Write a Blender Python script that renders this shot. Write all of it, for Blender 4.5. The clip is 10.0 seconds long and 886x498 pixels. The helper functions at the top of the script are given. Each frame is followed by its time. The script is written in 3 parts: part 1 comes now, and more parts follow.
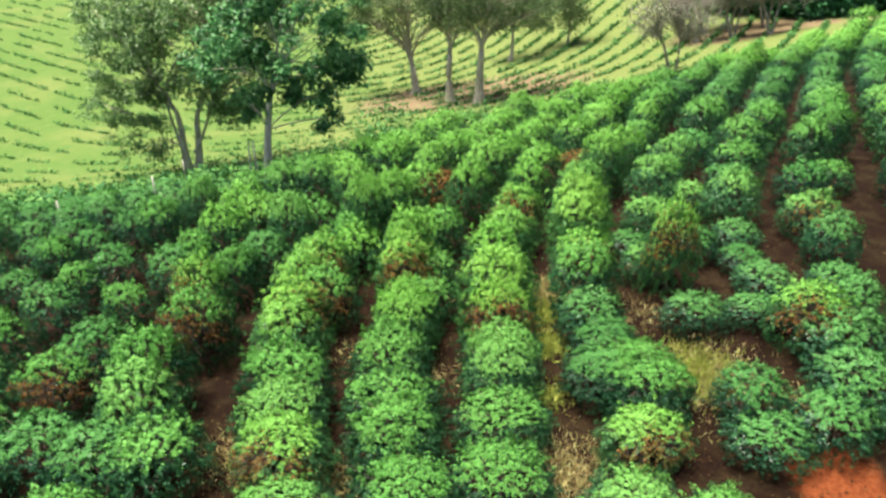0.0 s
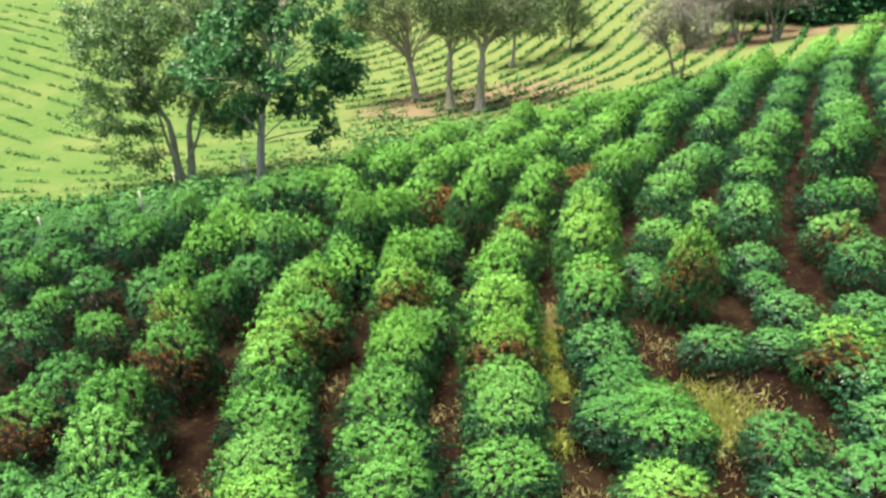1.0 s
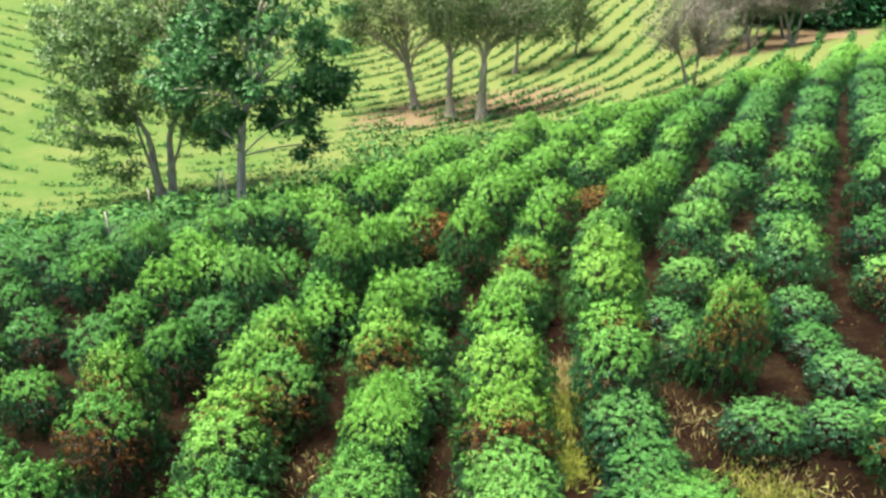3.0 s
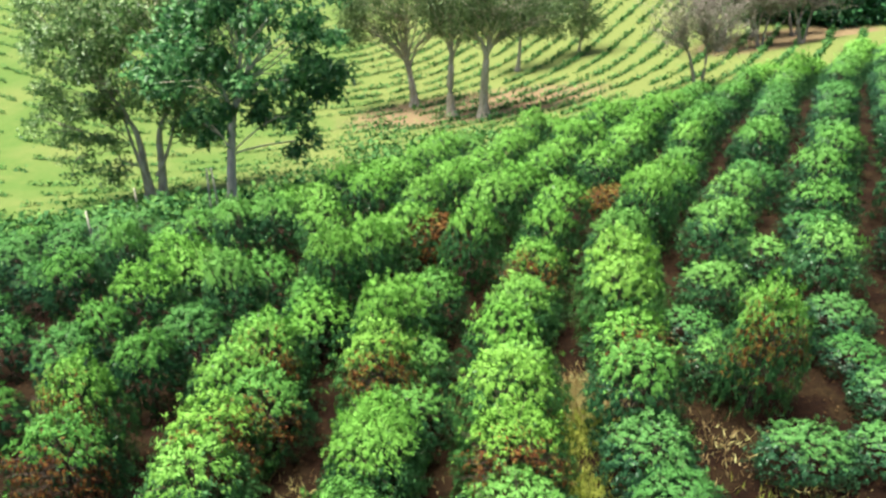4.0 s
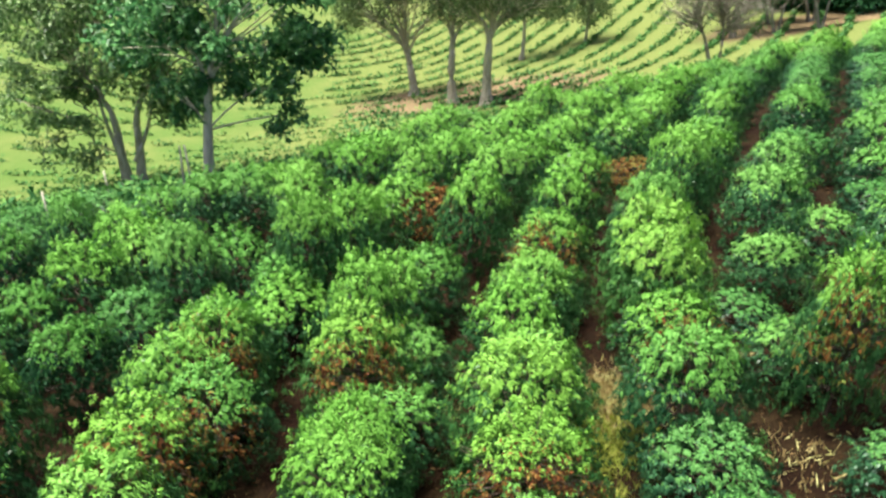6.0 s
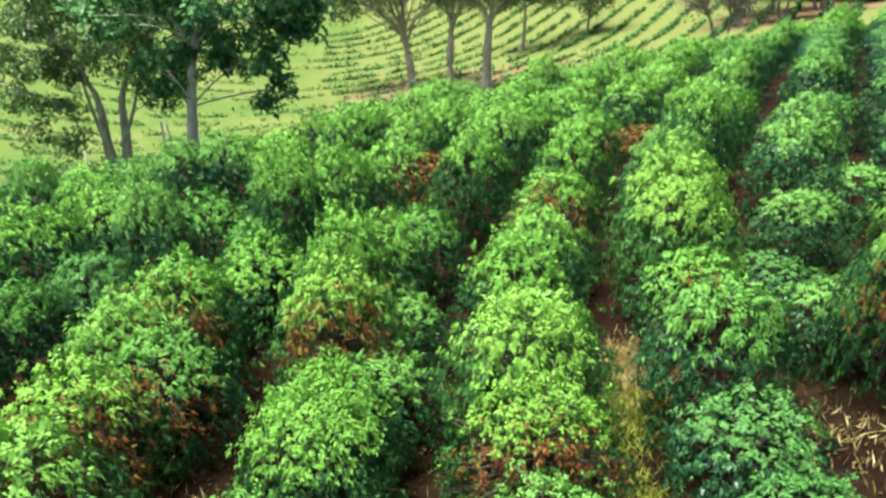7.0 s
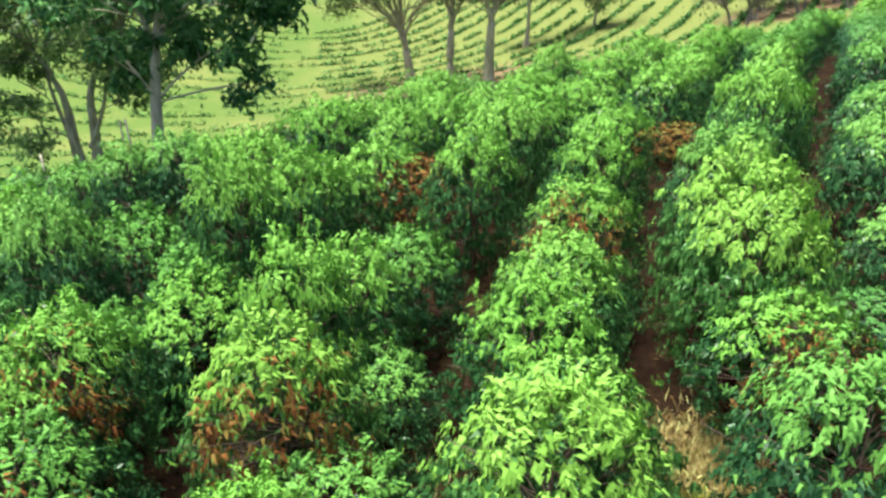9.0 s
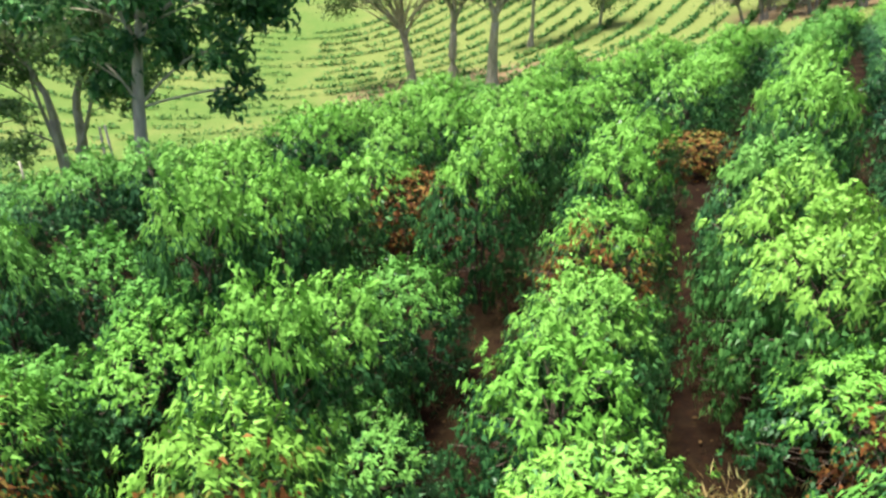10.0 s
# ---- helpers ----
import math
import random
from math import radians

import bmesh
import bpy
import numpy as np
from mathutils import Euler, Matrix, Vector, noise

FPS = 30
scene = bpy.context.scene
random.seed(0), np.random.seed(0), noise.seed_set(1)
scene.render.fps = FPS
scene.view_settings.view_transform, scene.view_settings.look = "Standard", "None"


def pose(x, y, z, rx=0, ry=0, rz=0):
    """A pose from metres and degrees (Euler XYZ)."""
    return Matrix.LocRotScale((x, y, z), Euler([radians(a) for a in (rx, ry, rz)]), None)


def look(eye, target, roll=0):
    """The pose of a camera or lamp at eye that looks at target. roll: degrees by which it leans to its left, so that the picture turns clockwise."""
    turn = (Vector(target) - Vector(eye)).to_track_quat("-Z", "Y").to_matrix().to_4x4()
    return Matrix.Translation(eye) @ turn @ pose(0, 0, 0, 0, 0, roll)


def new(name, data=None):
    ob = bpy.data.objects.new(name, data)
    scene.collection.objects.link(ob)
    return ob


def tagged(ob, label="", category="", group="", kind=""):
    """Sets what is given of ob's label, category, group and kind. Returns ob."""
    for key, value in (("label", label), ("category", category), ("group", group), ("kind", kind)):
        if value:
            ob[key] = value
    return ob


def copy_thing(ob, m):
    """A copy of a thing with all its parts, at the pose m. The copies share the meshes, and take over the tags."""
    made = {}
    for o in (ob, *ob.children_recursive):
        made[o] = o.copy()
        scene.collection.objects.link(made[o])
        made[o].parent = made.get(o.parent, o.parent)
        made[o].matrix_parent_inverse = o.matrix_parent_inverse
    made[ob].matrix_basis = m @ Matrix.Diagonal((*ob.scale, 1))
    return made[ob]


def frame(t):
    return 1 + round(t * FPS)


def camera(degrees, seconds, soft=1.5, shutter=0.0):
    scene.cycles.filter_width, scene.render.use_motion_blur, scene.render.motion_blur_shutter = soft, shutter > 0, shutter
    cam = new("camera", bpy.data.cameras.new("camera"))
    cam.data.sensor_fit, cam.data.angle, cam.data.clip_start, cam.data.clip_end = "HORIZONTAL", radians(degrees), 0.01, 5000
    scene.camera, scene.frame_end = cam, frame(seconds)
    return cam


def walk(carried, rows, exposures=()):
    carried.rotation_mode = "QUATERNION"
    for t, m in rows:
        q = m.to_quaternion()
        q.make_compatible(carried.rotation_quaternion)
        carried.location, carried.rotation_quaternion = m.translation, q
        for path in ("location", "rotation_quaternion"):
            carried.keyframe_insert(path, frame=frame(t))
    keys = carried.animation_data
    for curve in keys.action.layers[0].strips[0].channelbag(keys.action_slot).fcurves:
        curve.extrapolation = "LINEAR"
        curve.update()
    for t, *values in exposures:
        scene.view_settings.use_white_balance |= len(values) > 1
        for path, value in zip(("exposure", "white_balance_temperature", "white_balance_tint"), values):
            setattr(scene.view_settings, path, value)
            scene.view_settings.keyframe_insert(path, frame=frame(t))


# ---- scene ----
# ---- camera and its flight ----
cam = camera(68.0, 10.0, soft=2.7)
PATH = [
    (0, (0.000, 0.000, 11.500), (-0.008, 17.981, 2.743), -0.01),
    (0.5, (-0.011, 0.834, 11.516), (-0.023, 18.840, 2.812), 0.03),
    (1, (0.042, 1.741, 11.524), (0.022, 19.763, 2.851), 0.05),
    (1.5, (0.084, 2.542, 11.497), (0.048, 20.561, 2.818), 0.06),
    (2, (0.157, 3.508, 11.423), (0.110, 21.535, 2.761), 0.08),
    (2.5, (0.258, 4.371, 11.366), (0.198, 22.418, 2.746), 0.11),
    (4, (0.305, 6.829, 10.481), (0.201, 24.912, 1.936), 0.11),
    (4.5, (0.287, 7.491, 10.003), (0.183, 25.584, 1.481), 0.16),
    (5, (0.302, 8.267, 9.498), (0.173, 26.369, 0.997), 0.09),
    (5.5, (0.372, 8.905, 9.095), (0.210, 27.009, 0.597), 0.05),
    (7, (0.578, 10.551, 6.941), (0.375, 28.696, -1.468), -0.20),
    (7.5, (0.672, 11.206, 6.601), (0.457, 29.336, -1.840), -0.26),
    (8, (0.787, 12.084, 6.388), (0.559, 30.219, -2.043), -0.30),
    (8.5, (0.768, 12.885, 6.217), (0.542, 31.035, -2.181), -0.30),
    (9, (0.705, 13.822, 6.043), (0.449, 31.973, -2.352), -0.33),
    (9.5, (0.683, 14.647, 5.948), (0.397, 32.793, -2.455), -0.36),
    (10, (0.703, 15.490, 5.858), (0.375, 33.636, -2.545), -0.43),
]
EXPOSURE = 1.8
walk(cam, [(t, look(eye, target, roll)) for t, eye, target, roll in PATH], exposures=[(0.0, EXPOSURE), (10.0, EXPOSURE)])

# ---- world and sun: bright overcast, the veiled sun almost overhead ----
SUN_DIR = Vector((-0.22, 0.0, 1.0)).normalized()
world = bpy.data.worlds.new("sky")
world.use_nodes = True
scene.world = world
wt = world.node_tree
bg = wt.nodes["Background"]
sky = wt.nodes.new("ShaderNodeTexSky")
sky.sky_type = "NISHITA"
sky.sun_disc = False
sky.sun_elevation = math.asin(SUN_DIR.z)
sky.sun_rotation = math.atan2(SUN_DIR.x, SUN_DIR.y)
sky.air_density = 1.0
sky.dust_density = 3.0
wt.links.new(sky.outputs[0], bg.inputs[0])
bg.inputs[1].default_value = 0.055
sun_data = bpy.data.lights.new("sun", "SUN")
sun_data.energy = 4.8
sun_data.angle = radians(25)
sun_data.color = (1.0, 0.95, 0.84)
sun = new("sun", sun_data)
sun.matrix_world = look(SUN_DIR * 60, (0, 0, 0))


# ---- materials ----
def material(name):
    m = bpy.data.materials.new(name)
    m.use_nodes = True
    return m, m.node_tree.nodes, m.node_tree.links, m.node_tree.nodes["Principled BSDF"]


def ramp(nodes, stops):
    r = nodes.new("ShaderNodeValToRGB")
    while len(r.color_ramp.elements) < len(stops):
        r.color_ramp.elements.new(0.5)
    for e, (p, c) in zip(r.color_ramp.elements, stops):
        e.position, e.color = p, (*c, 1)
    return r


def leaf_material(name, stops, rough=0.38, glow=0.28, spread=0.5, shine=0.22, vary=1.0):
    """Leaves: colour by leaf and by plant, some light passing through."""
    m, nodes, links, bsdf = material(name)
    geo = nodes.new("ShaderNodeNewGeometry")
    info = nodes.new("ShaderNodeObjectInfo")
    mix = nodes.new("ShaderNodeMath")
    mix.operation = "MULTIPLY_ADD"
    mix.inputs[1].default_value = spread
    sub = nodes.new("ShaderNodeMath")
    sub.operation = "SUBTRACT"
    sub.inputs[1].default_value = 0.5
    links.new(info.outputs["Random"], sub.inputs[0])
    links.new(sub.outputs[0], mix.inputs[0])
    leaf = nodes.new("ShaderNodeMath")
    leaf.operation = "MULTIPLY_ADD"
    leaf.inputs[1].default_value, leaf.inputs[2].default_value = vary, 0.5 - vary / 2
    links.new(geo.outputs["Random Per Island"], leaf.inputs[0])
    links.new(leaf.outputs[0], mix.inputs[2])
    r = ramp(nodes, stops)
    links.new(mix.outputs[0], r.inputs[0])
    links.new(r.outputs[0], bsdf.inputs["Base Color"])
    bsdf.inputs["Roughness"].default_value = rough
    bsdf.inputs["Specular IOR Level"].default_value = shine
    thin = nodes.new("ShaderNodeBsdfTranslucent")
    links.new(r.outputs[0], thin.inputs[0])
    both = nodes.new("ShaderNodeMixShader")
    both.inputs[0].default_value = glow
    links.new(bsdf.outputs[0], both.inputs[1])
    links.new(thin.outputs[0], both.inputs[2])
    links.new(both.outputs[0], nodes["Material Output"].inputs[0])
    return m


def bark_material(name, dark, light, scale=6.0):
    m, nodes, links, bsdf = material(name)
    co = nodes.new("ShaderNodeTexCoord")
    st = nodes.new("ShaderNodeMapping")
    st.inputs["Scale"].default_value = (1, 1, 0.25)
    links.new(co.outputs["Object"], st.inputs[0])
    n = nodes.new("ShaderNodeTexNoise")
    n.inputs["Scale"].default_value = scale
    n.inputs["Detail"].default_value = 8
    links.new(st.outputs[0], n.inputs[0])
    r = ramp(nodes, [(0.3, dark), (0.7, light)])
    links.new(n.outputs[0], r.inputs[0])
    links.new(r.outputs[0], bsdf.inputs["Base Color"])
    bsdf.inputs["Roughness"].default_value = 0.85
    b = nodes.new("ShaderNodeBump")
    b.inputs["Strength"].default_value = 0.6
    b.inputs["Distance"].default_value = 0.04
    links.new(n.outputs[0], b.inputs["Height"])
    links.new(b.outputs[0], bsdf.inputs["Normal"])
    return m


# Older leaves, colours lowered to put shade on the bush sides.
M_LEAF = {
    "lime": leaf_material("lime_leaf", [(0.0, (0.0122, 0.0552, 0.0148)), (0.5, (0.0390, 0.1222, 0.0296)), (1.0, (0.0975, 0.2444, 0.0639))], 0.36, 0.1, 0.4, 0.2, 0.8),
    "bright": leaf_material("bright_leaf", [(0.0, (0.0083, 0.0383, 0.0132)), (0.5, (0.0246, 0.0850, 0.0262)), (1.0, (0.0699, 0.1860, 0.0573))], 0.36, 0.08, 0.5, 0.2, 0.8),
    "green": leaf_material("green_leaf", [(0.0, (0.0062, 0.0309, 0.0132)), (0.5, (0.0185, 0.0680, 0.0246)), (1.0, (0.0532, 0.1487, 0.0532))], 0.36, 0.08, 0.5, 0.2, 0.8),
    "dark": leaf_material("dark_leaf", [(0.0, (0.0045, 0.0244, 0.0123)), (0.5, (0.0134, 0.0532, 0.0230)), (1.0, (0.0390, 0.1190, 0.0491))], 0.36, 0.08, 0.5, 0.2, 0.8),
}
# Young leaves, colours raised so the bush tops look lit from above.
M_LIT_TIP = {
    "lime": leaf_material("lime_lit_young_leaf", [(0.0, (0.1376, 0.3190, 0.0459)), (0.5, (0.1742, 0.3659, 0.0584)), (1.0, (0.2201, 0.4128, 0.0834))], 0.55, 0.2, 0.5, 0.12, 0.5),
    "bright": leaf_material("bright_lit_young_leaf", [(0.0, (0.1102, 0.2913, 0.0430)), (0.5, (0.1484, 0.3495, 0.0568)), (1.0, (0.2013, 0.4078, 0.0859))], 0.55, 0.2, 0.5, 0.12, 0.5),
    "green": leaf_material("green_lit_young_leaf", [(0.0, (0.0763, 0.2309, 0.0430)), (0.5, (0.1102, 0.2860, 0.0550)), (1.0, (0.1611, 0.3443, 0.0816))], 0.55, 0.2, 0.6, 0.12, 0.5),
    "dark": leaf_material("dark_lit_young_leaf", [(0.0, (0.0445, 0.1589, 0.0361)), (0.5, (0.0699, 0.2119, 0.0482)), (1.0, (0.1145, 0.2701, 0.0774))], 0.55, 0.2, 0.5, 0.12, 0.5),
}
M_WITHER = leaf_material("withered_leaf", [(0.0, (0.05, 0.02, 0.009)), (0.45, (0.15, 0.058, 0.017)), (0.75, (0.2, 0.125, 0.035)), (1.0, (0.13, 0.17, 0.035))], rough=0.7, glow=0.15, shine=0.1)
M_LEAF["withered"] = M_LIT_TIP["withered"] = M_WITHER
M_TREE_A = leaf_material("shade_tree_leaf", [(0.0, (0.0280, 0.0793, 0.0233)), (0.5, (0.0793, 0.1679, 0.0466)), (0.8, (0.1772, 0.2983, 0.1025)), (1.0, (0.3356, 0.4662, 0.2237))], glow=0.5, shine=0.5)
# The palest stop paints lit highlights onto random leaves of the crown.
M_TREE_B = leaf_material("broad_tree_leaf", [(0.0, (0.0372, 0.1263, 0.0446)), (0.5, (0.1114, 0.2896, 0.0966)), (0.8, (0.2525, 0.4752, 0.1930)), (1.0, (0.5940, 0.7425, 0.4158))], glow=0.5, shine=0.4)
M_TREE_C = leaf_material("grey_green_leaf", [(0.0, (0.03146, 0.05767, 0.02098)), (0.5, (0.07339, 0.1268, 0.04194)), (1.0, (0.1572, 0.2308, 0.09434))], rough=0.6)
M_FOREST = leaf_material("forest_leaf", [(0.0, (0.008584, 0.04293, 0.01718)), (0.5, (0.02146, 0.1074, 0.04293)), (1.0, (0.0644, 0.2146, 0.07513))])
M_YOUNG = leaf_material("seedling_leaf", [(0.0, (0.0182, 0.0757, 0.0227)), (0.5, (0.0454, 0.1362, 0.0378)), (1.0, (0.1060, 0.2270, 0.0530))], rough=0.6, glow=0.1, shine=0.08)
M_STRAW = leaf_material("straw", [(0.0, (0.2812, 0.1935, 0.0859)), (0.5, (0.5344, 0.4400, 0.1962)), (1.0, (0.6327, 0.7036, 0.2943))], rough=0.8, glow=0.25)
M_LITTER = leaf_material("fallen_leaf", [(0.0, (0.01161, 0.005805, 0.003096)), (0.5, (0.0387, 0.01935, 0.00774)), (0.85, (0.08514, 0.05031, 0.01935)), (1.0, (0.1316, 0.09288, 0.0387))], rough=0.8, glow=0.05, shine=0.1)
M_WEED = leaf_material("weed", [(0.0, (0.1731, 0.2472, 0.03709)), (0.5, (0.3461, 0.4204, 0.07417)), (1.0, (0.4945, 0.5192, 0.1236))], rough=0.7, glow=0.3)
M_BARK = bark_material("grey_bark", (0.19, 0.17, 0.125), (0.5, 0.45, 0.35))
M_PALE = bark_material("pale_bark", (0.46, 0.40, 0.29), (0.74, 0.66, 0.52))
M_TWIG = bark_material("twig_bark", (0.028, 0.021, 0.015), (0.09, 0.062, 0.042), 20)
M_BARE = bark_material("bare_branch_bark", (0.12, 0.10, 0.08), (0.34, 0.30, 0.25))
M_POST = bark_material("weathered_post", (0.24, 0.22, 0.18), (0.46, 0.43, 0.36), 12)


def ground_material():
    """Red litter-strewn field soil, darkened to paint in the lanes' shade, that turns into pale green pasture; 'meadow'
    and 'bare' come from the mesh.
    """
    m, nodes, links, bsdf = material("shaded_soil_and_pasture")
    co = nodes.new("ShaderNodeTexCoord")

    def noise_tex(scale, detail=6, rough=0.6):
        n = nodes.new("ShaderNodeTexNoise")
        n.inputs["Scale"].default_value, n.inputs["Detail"].default_value, n.inputs["Roughness"].default_value = scale, detail, rough
        links.new(co.outputs["Object"], n.inputs[0])
        return n.outputs[0]

    def blend(fac, a, b):
        x = nodes.new("ShaderNodeMix")
        x.data_type = "RGBA"
        links.new(fac, x.inputs["Factor"])
        links.new(a, x.inputs["A"])
        links.new(b, x.inputs["B"])
        return x.outputs["Result"]

    def attr(name):
        a = nodes.new("ShaderNodeAttribute")
        a.attribute_name = name
        return a.outputs["Fac"]

    def sharpen(value, low, high):
        s = nodes.new("ShaderNodeMapRange")
        s.interpolation_type = "SMOOTHSTEP"
        s.inputs["From Min"].default_value, s.inputs["From Max"].default_value = low, high
        links.new(value, s.inputs[0])
        return s.outputs[0]

    def plus(a, b, k):
        s = nodes.new("ShaderNodeMath")
        s.operation = "MULTIPLY_ADD"
        s.inputs[1].default_value = k
        links.new(b, s.inputs[0])
        links.new(a, s.inputs[2])
        return s.outputs[0]

    fine, mid, large = noise_tex(9.0, 10, 0.7), noise_tex(1.1), noise_tex(0.13, 4)
    # Soil and litter near black: shade between the bushes is put into the colour.
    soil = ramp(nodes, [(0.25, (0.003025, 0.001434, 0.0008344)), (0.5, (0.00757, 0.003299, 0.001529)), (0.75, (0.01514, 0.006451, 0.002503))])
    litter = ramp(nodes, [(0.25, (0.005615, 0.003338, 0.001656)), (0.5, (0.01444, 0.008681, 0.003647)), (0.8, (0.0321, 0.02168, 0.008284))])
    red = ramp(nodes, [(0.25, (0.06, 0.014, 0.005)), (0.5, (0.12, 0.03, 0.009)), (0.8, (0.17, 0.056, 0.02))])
    grass = ramp(nodes, [(0.2, (0.0594, 0.09519, 0.02043)), (0.5, (0.108, 0.134, 0.038)), (0.8, (0.158, 0.172, 0.07))])
    tan = ramp(nodes, [(0.25, (0.08, 0.053, 0.029)), (0.5, (0.15, 0.108, 0.06)), (0.8, (0.21, 0.165, 0.092))])
    lush = ramp(nodes, [(0.2, (0.03692, 0.07488, 0.01598)), (0.5, (0.064, 0.1123, 0.02469)), (0.8, (0.09842, 0.1498, 0.03995))])
    for r in (soil, litter, red, tan, grass, lush):
        links.new(fine, r.inputs[0])
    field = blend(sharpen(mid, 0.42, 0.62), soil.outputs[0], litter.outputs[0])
    pasture = blend(sharpen(plus(large, attr("yellow"), 0.3), 0.42, 0.72), lush.outputs[0], grass.outputs[0])
    pasture = blend(sharpen(plus(mid, attr("yellow"), 0.25), 0.45, 0.95), pasture, grass.outputs[0])
    dry = sharpen(plus(attr("dry"), mid, 0.6), 0.55, 0.95)
    pasture = blend(dry, pasture, tan.outputs[0])
    edge = sharpen(plus(attr("meadow"), mid, 0.35), 0.55, 0.75)
    both = blend(edge, field, pasture)
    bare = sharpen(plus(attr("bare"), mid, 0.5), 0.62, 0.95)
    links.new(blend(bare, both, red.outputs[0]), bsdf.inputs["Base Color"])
    bsdf.inputs["Roughness"].default_value = 0.95
    bsdf.inputs["Specular IOR Level"].default_value = 0.08
    b = nodes.new("ShaderNodeBump")
    b.inputs["Strength"].default_value = 0.8
    b.inputs["Distance"].default_value = 0.08
    links.new(fine, b.inputs["Height"])
    links.new(b.outputs[0], bsdf.inputs["Normal"])
    return m


M_GROUND = ground_material()


# ---- terrain ----
def ground_z(x, y):
    """A knoll that climbs to the right, falls away behind the planted field into a hollow, and a pasture hill beyond."""
    x, y = np.asarray(x, float), np.asarray(y, float)
    fall = np.tanh((y - 50) / 16)
    side = 40 * np.tanh(x / 40)
    near = (y - 25) / 25 * (1 - fall) / 2
    z = -2.8521 + 0.1189 * side + 0.0193 * side**2 / 40 - 3.2324 * fall + 0.013 * side * fall
    z = z + 1.0086 * near + 0.1481 * side * near + 0.0519 * side**2 / 40 * fall
    foot = 85 - 22 / (1 + np.exp((x + 18) / 8))
    left, back = 1 / (1 + np.exp((x - 5) / 1.2)), 1 / (1 + np.exp((31 - y) / 1.8))
    z = z - (0.45 + 0.2 / (1 + np.exp((-3 - x) / 1.5))) * left * (1 - back) - 0.95 * back / (1 + np.exp((1 - x) / 2)) / (1 + np.exp((y - 62) / 5))
    z = z + 1.9 * (1 / (1 + np.exp((38 - x) / 3))) / (1 + np.exp((50 - y) / 4)) / (1 + np.exp((y - 80) / 3))
    z = z + 0.13 * 6 * np.logaddexp(0, (y - foot) / 6) - 0.09 * 30 * np.logaddexp(0, (y - 200) / 30)
    return z


def gz(x, y):
    return float(ground_z(x, y))


def field_edge(x):
    """How far the planted field reaches at x."""
    return np.interp(x, [-60, -29, -17, -11, -6, 3, 9, 22, 35, 45, 70], [36, 38, 38.5, 36.5, 38.5, 42.5, 45.5, 56.5, 64, 71, 78])


def bell(x, y, cx, cy, rx, ry):
    return np.exp(-(((x - cx) / rx) ** 2 + ((y - cy) / ry) ** 2))


def steps(*runs):
    out = [np.arange(a, b, s) for a, b, s in runs]
    return np.concatenate(out)


def build_ground():
    xs = steps((-900, -150, 50), (-150, -60, 5), (-60, -24, 1.2), (-24, 32, 0.6), (32, 70, 1.2), (70, 150, 5), (150, 901, 50))
    ys = steps((-300, -20, 20), (-20, 4, 2), (4, 50, 0.6), (50, 120, 1.0), (120, 200, 5), (200, 1201, 50))
    X, Y = np.meshgrid(xs, ys)
    Z = ground_z(X, Y)
    rough = np.array([noise.noise((x * 0.9, y * 0.9, 0)) + 0.5 * noise.noise((x * 2.3, y * 2.3, 4)) for x, y in zip(X.ravel(), Y.ravel())])
    Z = Z + 0.06 * rough.reshape(Z.shape)
    nx, ny = len(xs), len(ys)
    me = bpy.data.meshes.new("ground")
    idx = np.arange(nx * ny).reshape(ny, nx)
    quads = np.stack([idx[:-1, :-1], idx[:-1, 1:], idx[1:, 1:], idx[1:, :-1]], -1).reshape(-1, 4)
    me.from_pydata(np.stack([X, Y, Z], -1).reshape(-1, 3).tolist(), [], quads.tolist())
    x, y = X.ravel(), Y.ravel()
    meadow = np.clip((y - field_edge(x)) / 3.0 + 0.3, 0, 1)
    soil = np.clip(1.3 * bell(x, y, 3, 74, 13, 7) + 1.5 * bell(x, y, 44, 86, 5, 3.5) + 1.2 * bell(x, y, 36, 84, 8, 5), 0, 1)
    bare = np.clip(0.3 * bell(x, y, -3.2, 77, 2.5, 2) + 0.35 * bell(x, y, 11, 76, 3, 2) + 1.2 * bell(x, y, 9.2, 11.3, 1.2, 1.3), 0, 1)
    yellow = 1 / (1 + np.exp(-(x + 8) / 4))
    for name, values in (("meadow", meadow), ("bare", bare), ("dry", 0.9 * soil), ("yellow", yellow)):
        me.attributes.new(name, "FLOAT", "POINT").data.foreach_set("value", values.astype(np.float32))
    me.polygons.foreach_set("use_smooth", np.ones(len(me.polygons), bool))
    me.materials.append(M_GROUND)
    return tagged(new("ground", me), "red soil field with leaf litter turning into pale green pasture hill", "ground", kind="structure")


ground = build_ground()


# ---- building helpers ----
def part(name, me, parent, label=""):
    ob = new(name, me)
    ob.parent = parent
    if label:
        ob["label"] = label
    return ob


